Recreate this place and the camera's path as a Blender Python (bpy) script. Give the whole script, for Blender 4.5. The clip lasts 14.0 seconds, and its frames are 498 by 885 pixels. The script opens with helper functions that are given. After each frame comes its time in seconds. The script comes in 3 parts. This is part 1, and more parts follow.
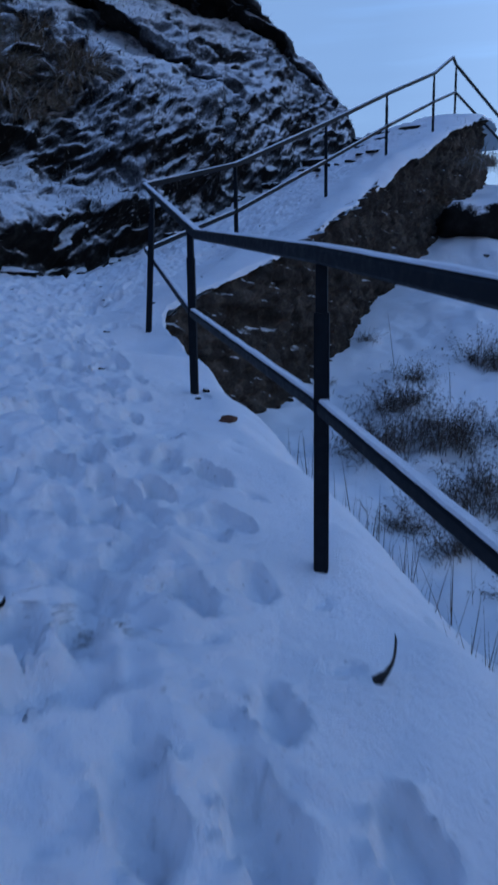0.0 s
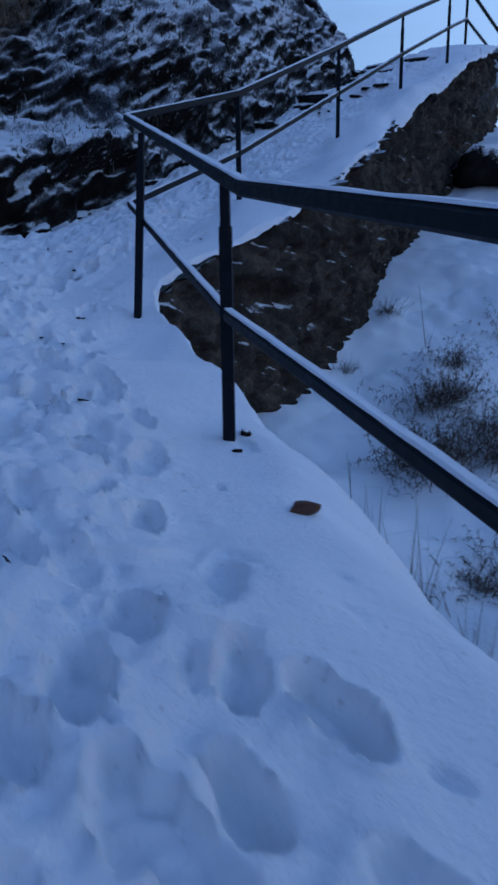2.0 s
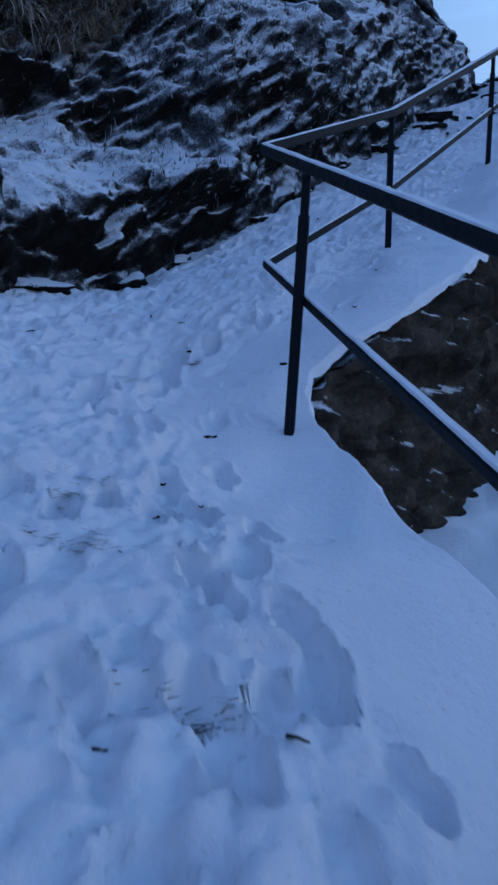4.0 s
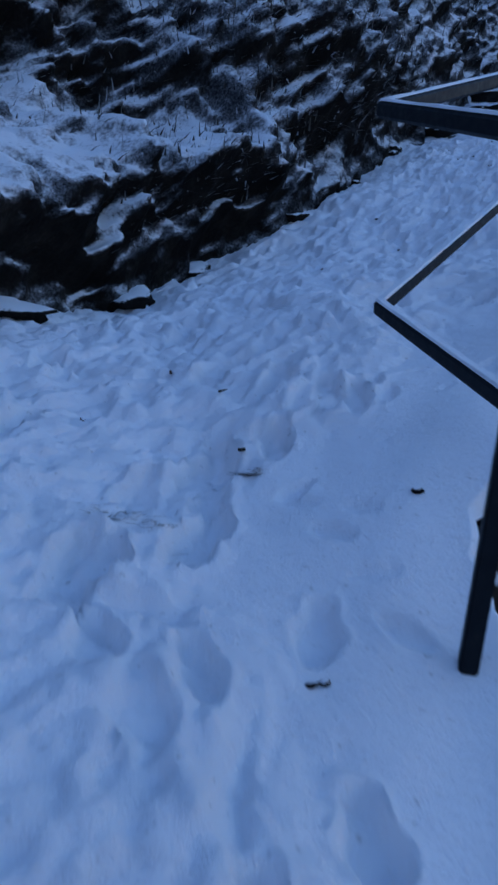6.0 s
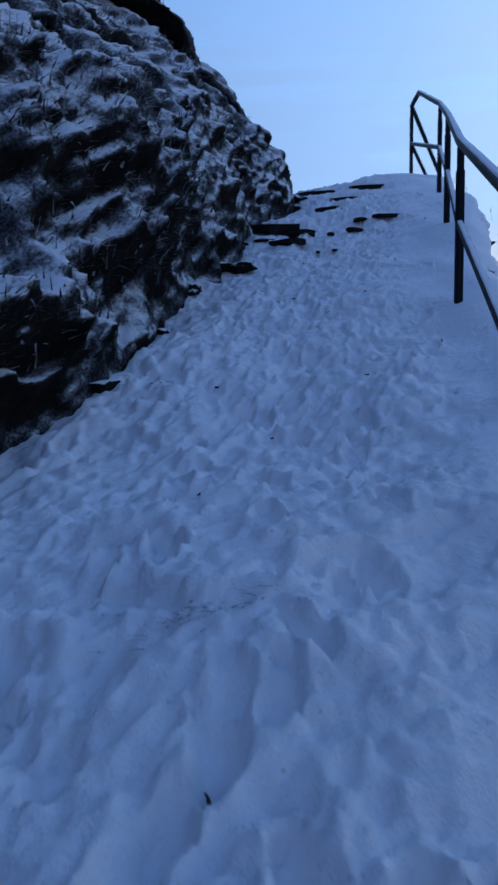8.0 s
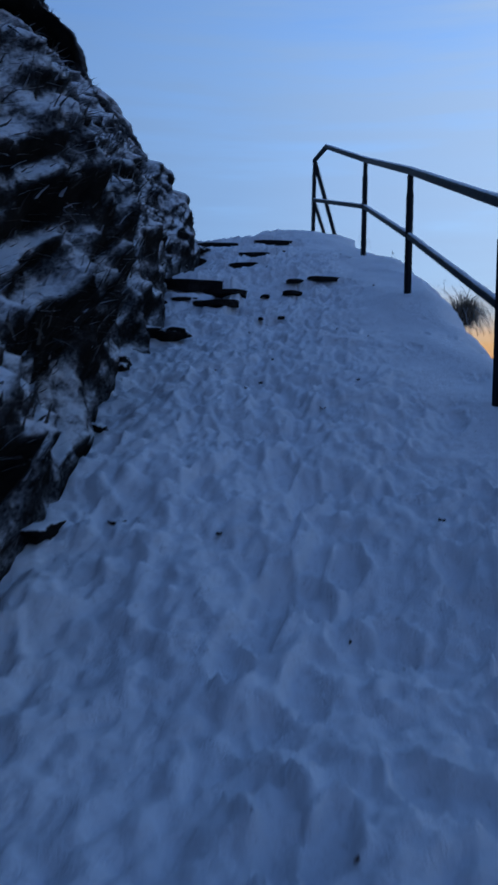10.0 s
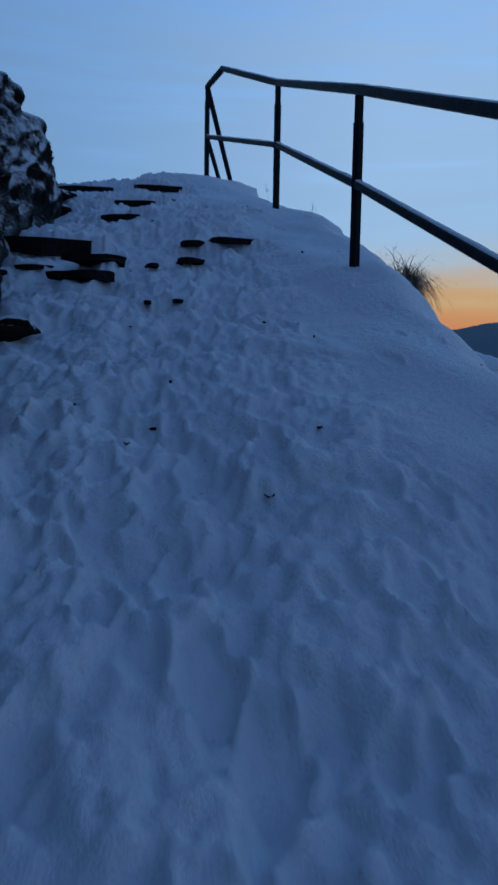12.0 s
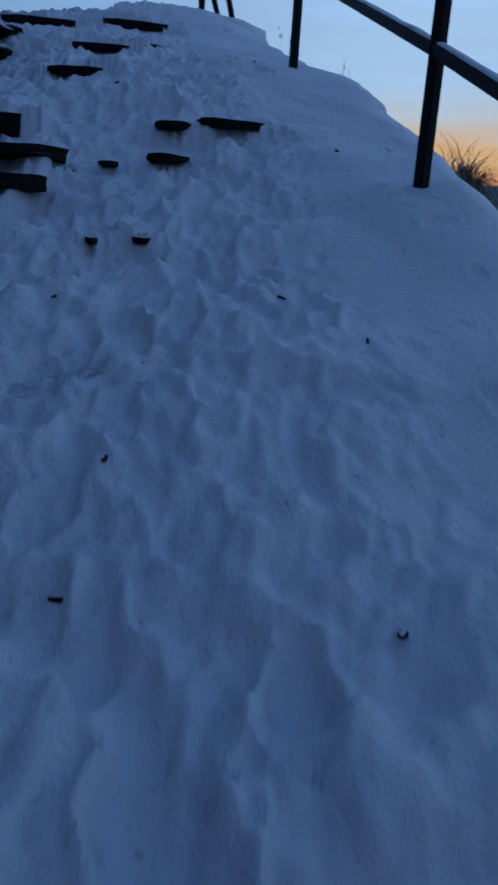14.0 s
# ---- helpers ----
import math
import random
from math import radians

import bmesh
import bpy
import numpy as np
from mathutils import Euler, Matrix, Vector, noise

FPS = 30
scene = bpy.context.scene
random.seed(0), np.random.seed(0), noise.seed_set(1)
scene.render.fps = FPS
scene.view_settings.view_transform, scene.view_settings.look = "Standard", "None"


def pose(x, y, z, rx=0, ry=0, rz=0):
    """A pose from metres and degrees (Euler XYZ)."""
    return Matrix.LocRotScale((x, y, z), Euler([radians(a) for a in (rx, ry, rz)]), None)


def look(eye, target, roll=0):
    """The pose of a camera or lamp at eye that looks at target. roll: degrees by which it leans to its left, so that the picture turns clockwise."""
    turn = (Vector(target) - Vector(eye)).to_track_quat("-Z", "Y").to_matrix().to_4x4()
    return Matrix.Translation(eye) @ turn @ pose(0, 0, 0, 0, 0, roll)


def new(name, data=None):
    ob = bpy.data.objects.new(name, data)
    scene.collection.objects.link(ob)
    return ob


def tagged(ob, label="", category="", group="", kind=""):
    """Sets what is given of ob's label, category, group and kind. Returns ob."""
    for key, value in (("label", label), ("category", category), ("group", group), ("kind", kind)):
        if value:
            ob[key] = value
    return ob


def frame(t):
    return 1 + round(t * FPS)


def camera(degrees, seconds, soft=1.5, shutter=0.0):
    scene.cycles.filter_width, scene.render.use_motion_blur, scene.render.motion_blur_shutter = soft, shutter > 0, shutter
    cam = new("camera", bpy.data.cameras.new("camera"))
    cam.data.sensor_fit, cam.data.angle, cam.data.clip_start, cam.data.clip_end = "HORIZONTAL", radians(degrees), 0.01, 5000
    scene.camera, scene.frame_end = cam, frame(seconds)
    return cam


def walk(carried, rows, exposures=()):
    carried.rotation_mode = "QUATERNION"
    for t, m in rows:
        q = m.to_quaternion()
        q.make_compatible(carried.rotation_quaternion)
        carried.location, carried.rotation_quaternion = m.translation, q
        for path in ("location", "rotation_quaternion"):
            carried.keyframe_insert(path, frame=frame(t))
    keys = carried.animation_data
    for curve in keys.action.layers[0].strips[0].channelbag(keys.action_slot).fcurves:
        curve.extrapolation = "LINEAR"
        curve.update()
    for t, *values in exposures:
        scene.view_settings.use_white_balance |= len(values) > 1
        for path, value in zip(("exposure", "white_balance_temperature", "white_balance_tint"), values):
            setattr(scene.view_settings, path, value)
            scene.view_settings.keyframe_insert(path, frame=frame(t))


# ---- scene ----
cam = camera(36.2, 14.0, 2.7, 0.4)
PATH = [
    (0, (2.114, -2.293, 1.742), (1.784, -0.357, 1.365), -0.9),
    (0.5, (1.946, -1.93, 1.826), (1.655, 0.024, 1.516), -1.7),
    (1, (1.711, -1.489, 1.805), (1.413, 0.452, 1.426), -1.4),
    (1.5, (1.582, -1.026, 1.843), (1.359, 0.906, 1.375), -0.5),
    (2, (1.386, -0.503, 1.92), (1.147, 1.418, 1.416), -0.7),
    (2.5, (1.053, -0.119, 1.999), (0.819, 1.781, 1.419), -1.2),
    (3, (0.85, 0.291, 2.14), (0.512, 2.181, 1.579), -2.4),
    (3.2, (0.774, 0.484, 2.192), (0.402, 2.382, 1.683), -2.4),
    (5.3, (0.017, 2.352, 2.35), (-0.368, 4.262, 1.899), 0.3),
    (5.5, (-0.064, 2.565, 2.404), (-0.445, 4.47, 1.931), 0.2),
    (6, (-0.334, 3.096, 2.448), (-0.681, 5.003, 1.956), 0.9),
    (6.5, (-0.548, 3.664, 2.578), (-0.818, 5.602, 2.164), 1.4),
    (7, (-0.805, 4.177, 2.678), (-0.917, 6.141, 2.318), 1.2),
    (7.5, (-0.969, 4.595, 2.824), (-0.794, 6.567, 2.539), 0.2),
    (7.7, (-1.014, 4.803, 2.844), (-0.764, 6.772, 2.6), -0.3),
    (9.8, (-1.576, 6.647, 3.135), (-0.872, 8.515, 3.012), 1.0),
    (10, (-1.551, 6.841, 3.22), (-0.794, 8.69, 3.124), 1.0),
    (10.5, (-1.365, 7.276, 3.372), (-0.518, 9.087, 3.291), 1.3),
    (11, (-1.192, 7.778, 3.4), (-0.282, 9.556, 3.29), 1.3),
    (11.5, (-1.024, 8.258, 3.493), (-0.05, 9.999, 3.351), 1.2),
    (12, (-0.8, 8.706, 3.636), (0.227, 10.408, 3.419), 0.9),
    (12.5, (-0.656, 9.128, 3.741), (0.426, 10.785, 3.45), 1.0),
    (13, (-0.403, 9.426, 3.843), (0.73, 11.027, 3.449), 1.8),
    (13.5, (-0.189, 9.841, 3.905), (0.927, 11.427, 3.416), 2.9),
    (14, (-0.023, 10.112, 4.073), (1.009, 11.724, 3.496), 3.9),
]
EXPOSURES = [
    (0.0, 5.78, 5800, -4), (5.5, 6.0, 5780, -7), (7.0, 6.0, 5780, -7), (7.5, 5.85, 5800, -4), (8.5, 5.65, 5700, -5), (10.0, 5.2, 5620, -6), (11.0, 4.95, 5350, -13), (12.0, 4.95, 5400, -12), (13.0, 5.0, 5500, -11), (14.0, 5.1, 5600, -9),
]
walk(cam, [(t, look(eye, target, roll)) for t, eye, target, roll in PATH], EXPOSURES)

# ---- light: dusk sky, the sun just under the hills ----
SUN_AZ = radians(62)
world = bpy.data.worlds.new("world")
scene.world = world
world.use_nodes = True
wn = world.node_tree
sky = wn.nodes.new("ShaderNodeTexSky")
sky.sky_type = "NISHITA"
sky.sun_disc = False
sky.sun_elevation = radians(-2.6)
sky.sun_rotation = SUN_AZ
sky.altitude = 300
sky.air_density = 1.0
sky.dust_density = 3.0
sky.ozone_density = 2.0
wn.nodes["Background"].inputs["Strength"].default_value = 0.15
wn.links.new(sky.outputs["Color"], wn.nodes["Background"].inputs["Color"])


# ---- materials ----
def material(name, rough=0.8, metal=0.0):
    m = bpy.data.materials.new(name)
    m.use_nodes = True
    b = m.node_tree.nodes["Principled BSDF"]
    b.inputs["Roughness"].default_value = rough
    b.inputs["Metallic"].default_value = metal
    return m, m.node_tree, b


def node(nt, kind, **values):
    n = nt.nodes.new(kind)
    for k, v in values.items():
        n.inputs[k].default_value = v
    return n


def noise_tex(nt, scale, detail=6.0, rough=0.6, source="Object"):
    c = nt.nodes.new("ShaderNodeNewGeometry") if source == "World" else nt.nodes.new("ShaderNodeTexCoord")
    n = node(nt, "ShaderNodeTexNoise", Scale=scale, Detail=detail, Roughness=rough)
    nt.links.new(c.outputs["Position" if source == "World" else "Object"], n.inputs["Vector"])
    return n.outputs["Fac"]


def ramp(nt, fac, stops):
    r = nt.nodes.new("ShaderNodeValToRGB")
    e = r.color_ramp.elements
    while len(e) < len(stops):
        e.new(0.5)
    for k, (p, c) in enumerate(stops):
        e[k].position, e[k].color = p, (*c, 1) if len(c) == 3 else c
    nt.links.new(fac, r.inputs["Fac"])
    return r.outputs["Color"]


def maths(nt, op, a, b):
    n = nt.nodes.new("ShaderNodeMath")
    n.operation = op
    for k, v in ((0, a), (1, b)):
        if isinstance(v, (int, float)):
            n.inputs[k].default_value = v
        else:
            nt.links.new(v, n.inputs[k])
    return n.outputs[0]


def blend(nt, fac, a, b):
    n = nt.nodes.new("ShaderNodeMix")
    n.data_type = "RGBA"
    for k, v in ((0, fac), (6, a), (7, b)):
        if isinstance(v, tuple):
            n.inputs[k].default_value = (*v, 1)
        else:
            nt.links.new(v, n.inputs[k])
    return n.outputs[2]


def bump(nt, b, height, strength, distance):
    n = node(nt, "ShaderNodeBump", Strength=strength, Distance=distance)
    nt.links.new(height, n.inputs["Height"])
    nt.links.new(n.outputs["Normal"], b.inputs["Normal"])


def snow_mask(nt, low, high, wobble, scale=9.0):
    """How far snow has settled: on faces that look up, in ragged patches."""
    g = nt.nodes.new("ShaderNodeNewGeometry")
    s = nt.nodes.new("ShaderNodeSeparateXYZ")
    nt.links.new(g.outputs["Normal"], s.inputs[0])
    a = maths(nt, "SUBTRACT", noise_tex(nt, scale, 8, 0.7, "World"), 0.5)
    b2 = maths(nt, "SUBTRACT", noise_tex(nt, scale * 6, 4, 0.6, "World"), 0.5)
    v = maths(nt, "ADD", s.outputs["Z"], maths(nt, "MULTIPLY", a, wobble))
    v = maths(nt, "ADD", v, maths(nt, "MULTIPLY", b2, wobble * 1.0))
    c = maths(nt, "SUBTRACT", noise_tex(nt, scale * 0.25, 3, 0.5, "World"), 0.5)
    v = maths(nt, "ADD", v, maths(nt, "MULTIPLY", c, wobble * 0.9))
    m = nt.nodes.new("ShaderNodeMapRange")
    m.interpolation_type = "SMOOTHSTEP"
    m.inputs["From Min"].default_value, m.inputs["From Max"].default_value = low, high
    nt.links.new(v, m.inputs["Value"])
    return m.outputs[0]


def make_snow(name, dirt):
    m, nt, b = material(name, 0.62)
    big = noise_tex(nt, 1.7, 5, 0.55, "World")
    fine = noise_tex(nt, 26, 8, 0.7, "World")
    clean = ramp(nt, big, [(0.3, (0.80, 0.82, 0.86)), (0.7, (0.88, 0.89, 0.92))])
    spots = ramp(nt, noise_tex(nt, 34, 3, 0.5, "World"), [(0.0, (0, 0, 0)), (0.66, (0, 0, 0)), (0.8, (dirt, dirt, dirt))])
    col = blend(nt, spots, clean, (0.33, 0.32, 0.31))
    nt.links.new(col, b.inputs["Base Color"])
    b.inputs["Subsurface Weight"].default_value = 0.0
    bump(nt, b, maths(nt, "ADD", fine, maths(nt, "MULTIPLY", noise_tex(nt, 110, 4, 0.6, "World"), 0.35)), 0.6, 0.03)
    return m


def make_snowy(name, darks, low, high, wobble, scale=9.0, rough=0.85, relief=0.03, snow=(0.84, 0.86, 0.89), frost=0.0):
    m, nt, b = material(name, rough)
    b.inputs["Specular IOR Level"].default_value = 0.04
    n1 = noise_tex(nt, 3.5, 6, 0.6, "World")
    dark = ramp(nt, n1, [(0.25, darks[0]), (0.5, darks[1]), (0.75, darks[2])])
    fine = noise_tex(nt, 38, 8, 0.7, "World")
    shade = ramp(nt, fine, [(0.3, (0.55, 0.55, 0.55)), (0.7, (1.3, 1.25, 1.2))])
    mult = nt.nodes.new("ShaderNodeMix")
    mult.data_type, mult.blend_type = "RGBA", "MULTIPLY"
    mult.inputs[0].default_value = 1.0
    nt.links.new(dark, mult.inputs[6])
    nt.links.new(shade, mult.inputs[7])
    under = mult.outputs[2]
    if frost:
        rime = maths(nt, "MULTIPLY", snow_mask(nt, low - 0.45, high - 0.1, wobble * 0.8, scale * 0.6), ramp(nt, noise_tex(nt, 55, 5, 0.75, "World"), [(0.38, (0, 0, 0)), (0.66, (frost, frost, frost))]))
        under = blend(nt, rime, under, (0.42, 0.44, 0.48))
    col = blend(nt, snow_mask(nt, low, high, wobble, scale), under, snow)
    nt.links.new(col, b.inputs["Base Color"])
    bump(nt, b, fine, 0.7, relief)
    return m


SNOW = make_snow("trodden_snow", 0.55)
SNOW_CLEAN = make_snow("clean_snow", 0.12)
BANK = make_snowy("snowy_bank", [(0.006, 0.006, 0.006), (0.012, 0.011, 0.010), (0.03, 0.027, 0.023)], 0.27, 0.86, 0.95, 5.5, frost=0.85)
ROCK = make_snowy("snowy_rock", [(0.008, 0.008, 0.008), (0.016, 0.015, 0.014), (0.03, 0.028, 0.026)], 0.5, 0.72, 0.8, 9.0)
SLAB = make_snowy("snowy_slab", [(0.010, 0.010, 0.011), (0.018, 0.017, 0.017), (0.03, 0.028, 0.027)], 0.72, 0.9, 0.3, 14.0)
WALL = make_snowy("rubble_concrete", [(0.014, 0.013, 0.012), (0.06, 0.052, 0.044), (0.16, 0.137, 0.113)], 0.72, 0.98, 0.4, 8.0, 0.9, 0.04)
# distance haze is painted into the hills: paler, bluer base colours
FAR = make_snowy("far_hill_hazed", [(0.10, 0.15, 0.18), (0.16, 0.22, 0.25), (0.25, 0.31, 0.34)], 1.1, 1.4, 0.8, 0.01, 1.0, 0.0)


def make_steel():
    m, nt, b = material("painted_steel", 0.5)
    b.inputs["Specular IOR Level"].default_value = 0.12
    n = noise_tex(nt, 30, 7, 0.65, "World")
    col = ramp(nt, n, [(0.3, (0.004, 0.006, 0.009)), (0.6, (0.009, 0.012, 0.016)), (0.78, (0.03, 0.025, 0.021))])
    nt.links.new(col, b.inputs["Base Color"])
    nt.links.new(ramp(nt, n, [(0.3, (0.45, 0.45, 0.45)), (0.7, (0.75, 0.75, 0.75))]), b.inputs["Roughness"])
    bump(nt, b, n, 0.25, 0.004)
    return m


def make_plain(name, a, c, rough=0.85, scale=18):
    m, nt, b = material(name, rough)
    info = nt.nodes.new("ShaderNodeObjectInfo")
    n = maths(nt, "ADD", maths(nt, "MULTIPLY", noise_tex(nt, scale, 5, 0.6), 0.7), maths(nt, "MULTIPLY", info.outputs["Random"], 0.3))
    nt.links.new(ramp(nt, n, [(0.3, a), (0.7, c)]), b.inputs["Base Color"])
    bump(nt, b, noise_tex(nt, scale * 5, 4), 0.4, 0.004)
    return m


def make_blades(name, a, c, frost):
    m, nt, b = material(name, 0.9)
    g = nt.nodes.new("ShaderNodeNewGeometry")
    col = ramp(nt, g.outputs["Random Per Island"], [(0.0, a), (1.0 - frost, c), (1.0, (0.5, 0.52, 0.56))])
    nt.links.new(col, b.inputs["Base Color"])
    return m


STEEL = make_steel()
FROST = make_snow("rail_frost", 0.25)
DRY = make_blades("dry_grass", (0.09, 0.065, 0.04), (0.30, 0.23, 0.15), 0.3)
MOSS = make_blades("frosted_heath", (0.012, 0.012, 0.010), (0.07, 0.062, 0.05), 0.45)
STEM = make_blades("dead_stems", (0.03, 0.022, 0.016), (0.10, 0.07, 0.045), 0.2)
LEAF = make_plain("dead_leaf", (0.045, 0.020, 0.012), (0.10, 0.045, 0.025), 0.8, 40)
BARK = make_plain("wet_bark", (0.018, 0.015, 0.013), (0.05, 0.04, 0.032), 0.85, 60)


# ---- helpers of this scene ----
def hash3(ix, iy, iz):
    h = (ix * 374761393 + iy * 668265263 + iz * 1274126177) & 0x7FFFFFFF
    h = ((h ^ (h >> 13)) * 1103515245) & 0x7FFFFFFF
    return ((h ^ (h >> 16)) & 0xFFFF) / 32767.5 - 1.0


def vnoise(x, y, z=0.0):
    """Smooth value noise in -1..1 on arrays."""
    x, y, z = np.broadcast_arrays(np.asarray(x, float), np.asarray(y, float), np.asarray(z, float))
    f = [np.floor(a) for a in (x, y, z)]
    i = [a.astype(np.int64) for a in f]
    u = [(a - b) for a, b in zip((x, y, z), f)]
    u = [a * a * a * (a * (a * 6 - 15) + 10) for a in u]
    out = 0.0
    for dx in (0, 1):
        for dy in (0, 1):
            for dz in (0, 1):
                w = (u[0] if dx else 1 - u[0]) * (u[1] if dy else 1 - u[1]) * (u[2] if dz else 1 - u[2])
                out = out + w * hash3(i[0] + dx, i[1] + dy, i[2] + dz)
    return out


def fbm(x, y, z=0.0, octaves=4, gain=0.5):
    out, amp = 0.0, 1.0
    for k in range(octaves):
        out = out + amp * vnoise(x * 2 ** k + 17.3 * k, y * 2 ** k - 9.1 * k, np.asarray(z) * 2 ** k + 5.7 * k)
        amp *= gain
    return out


def grid_mesh(name, X, Y, Z, keep=None, smooth=True):
    """One mesh from arrays of rows by columns."""
    r, c = X.shape
    co = np.stack([X, Y, Z], -1).reshape(-1, 3)
    i = np.arange(r * c).reshape(r, c)
    q = np.stack([i[:-1, :-1], i[:-1, 1:], i[1:, 1:], i[1:, :-1]], -1)
    q = q.reshape(-1, 4) if keep is None else q[keep]
    used = np.unique(q)
    back = np.full(r * c, -1)
    back[used] = np.arange(len(used))
    me = bpy.data.meshes.new(name)
    me.from_pydata(co[used].tolist(), [], back[q].tolist())
    me.polygons.foreach_set("use_smooth", [smooth] * len(me.polygons))
    me.update()
    return me


def thing(name, me, mat, label, category, kind="", group=""):
    if mat:
        me.materials.append(mat)
    return tagged(new(name, me), label, category, group, kind)


def empty(name, place, label, category, group=""):
    ob = new(name)
    ob.location = place
    return tagged(ob, label, category, group)


def part(name, bm, mat, parent, label="", smooth=False):
    me = bpy.data.meshes.new(name)
    bm.to_mesh(me)
    bm.free()
    me.materials.append(mat)
    if smooth:
        me.polygons.foreach_set("use_smooth", [True] * len(me.polygons))
    ob = new(name, me)
    ob.parent = parent
    if not parent.parent:
        ob.matrix_parent_inverse = Matrix.Translation(parent.location).inverted()
    return tagged(ob, label)


def beam(p, q, w, h, bevel=0.006, cuts=1):
    """A square tube from p to q, its sides upright."""
    p, q = Vector(p), Vector(q)
    d = (q - p)
    length = d.length
    d.normalize()
    side = d.cross(Vector((0, 0, 1)))
    side = Vector((1, 0, 0)) if side.length < 0.05 else side.normalized()
    up = side.cross(d).normalized()
    bm = bmesh.new()
    bmesh.ops.create_cube(bm, size=1)
    if bevel:
        bmesh.ops.bevel(bm, geom=bm.edges[:], offset=bevel / max(w, h), segments=2, affect="EDGES")
    m = Matrix((side * w, d * length, up * h)).transposed().to_4x4()
    bmesh.ops.transform(bm, matrix=Matrix.Translation((p + q) / 2) @ m, verts=bm.verts[:])
    return bm


# ---- the lie of the land ----
EDGE = np.array([(-8, 5.7), (-0.08, 2.48), (0.2, 2.34), (1.17, 1.96), (1.87, 1.62), (2.68, 1.26), (3.74, 0.68), (4.7, 0.25), (5.3, -0.04), (5.5, -0.02),
                 (6.86, 0.82), (7.69, 1.12), (8.67, 1.5), (10.9, 2.05), (11.9, 2.42), (12.7, 2.75), (14.2, 3.3), (15.9, 3.8), (17.4, 4.4), (21, 5.6)])
FOOT = np.array([(-9, -5.2), (0, -4.2), (4, -3.4), (6.6, -2.7), (7.8, -2.4), (8.6, -2.15), (9.3, -1.72), (9.75, -1.35), (10.9, -0.8), (11.9, -0.4), (12.7, 0.15),
                 (14.4, 0.55), (15.6, 1.3), (16.4, 1.55), (17.2, 1.2), (18.6, -0.2), (20, -2.5)])
HUMMOCKS = [(1.95, 0.3, 0.05), (1.2, 1.5, -0.006), (-0.1, 4.9, -0.065), (-1.3, 6.4, 0.103), (-0.5, 7.1, 0.079), (0.3, 7.6, -0.064), (-0.2, 9.2, -0.098),
            (-1.2, 10, -0.035), (0.6, 10.4, -0.03), (-0.6, 10.9, 0.055), (1.2, 12.6, -0.119), (2.1, 13, 0.085), (1.1, 13.7, 0.068)]


def edge_x(y):
    return np.interp(y, EDGE[:, 0], EDGE[:, 1])


def foot_x(y):
    return np.interp(y, FOOT[:, 0], FOOT[:, 1])


def path_z(x, y):
    """Height of the trodden path: a gentle first leg, a steep second leg."""
    x, y = np.asarray(x, float), np.asarray(y, float)
    a = 1.1492 - 0.1804 * x + 0.0506 * y
    b = 0.0651 + 0.2013 * x + 0.2918 * y
    a = np.where(y < -1, a + 0.09 * (y + 1), a)
    h = np.clip(0.5 + 0.5 * (a - b) / 0.2, 0, 1)
    z = b + (a - b) * h + 0.2 * h * (1 - h)
    for hx, hy, amp in HUMMOCKS:
        z = z + amp * np.exp(-((x - hx) ** 2 + (y - hy) ** 2) / 2)
    return z - 0.22 * np.clip(y - 17.2, 0, 9) ** 1.6


def gully_z(x, y):
    """Height of the steep ground under the railing and the wall."""
    dx, dy = x - 0.54, y - 6.94
    v, w = 0.366 * dx + 0.93 * dy, 0.93 * dx - 0.366 * dy
    yy = 6.94 + 0.93 * v
    z = np.interp(yy, [-12, 0, 5, 6.94, 9.44, 12, 13.4, 15, 18, 30], [-2.6, -0.7, 0.15, 0.45, 1.05, 1.9, 2.6, 3.4, 4.3, 4.6])
    z = z - 0.16 * np.clip(w, -3, 12)
    ye = np.clip(y + 0.25 * (x - edge_x(y)), -9, 5.0)
    ex = edge_x(ye)
    dist = np.clip((x - ex) * 0.92, 0, 50)
    side = path_z(ex, ye) - np.interp(ye, [2.2, 3.6], [0.2, 0.5]) - np.interp(ye, [2.2, 3.8], [1.0, 3.0]) * dist
    z = np.where(y < 6.2, np.maximum(z, side), z)
    return z


# path: one deep sheet of trodden snow
STEPS = [  # ends of the slab's front edge, height of the riser
    ((1.7, 17.06), (2.34, 16.73), 0.13), ((2.43, 16.72), (3.04, 16.45), 0.11), ((1.9, 15.87), (2.34, 15.62), 0.09), ((1.5, 15.1), (1.84, 14.82), 0.09),
    ((0.42, 14.1), (1.14, 13.94), 0.19), ((1.6, 13.64), (1.75, 13.57), 0.06), ((1.79, 13.54), (2.12, 13.44), 0.07), ((1.4, 13.3), (1.56, 13.22), 0.05),
    ((0.98, 13.32), (1.15, 13.6), 0.09), ((0.78, 13.17), (0.98, 13.3), 0.10), ((1.06, 12.68), (1.14, 12.63), 0.04), ((0.92, 12.73), (0.97, 12.71), 0.04),
    ((2.42, 15.75), (2.58, 15.68), 0.05), ((0.42, 13.79), (0.64, 13.58), 0.05), ((2.2, 17.25), (2.5, 17.1), 0.08), ((1.2, 13.33), (1.28, 13.3), 0.03),
]
rng = np.random.default_rng(7)

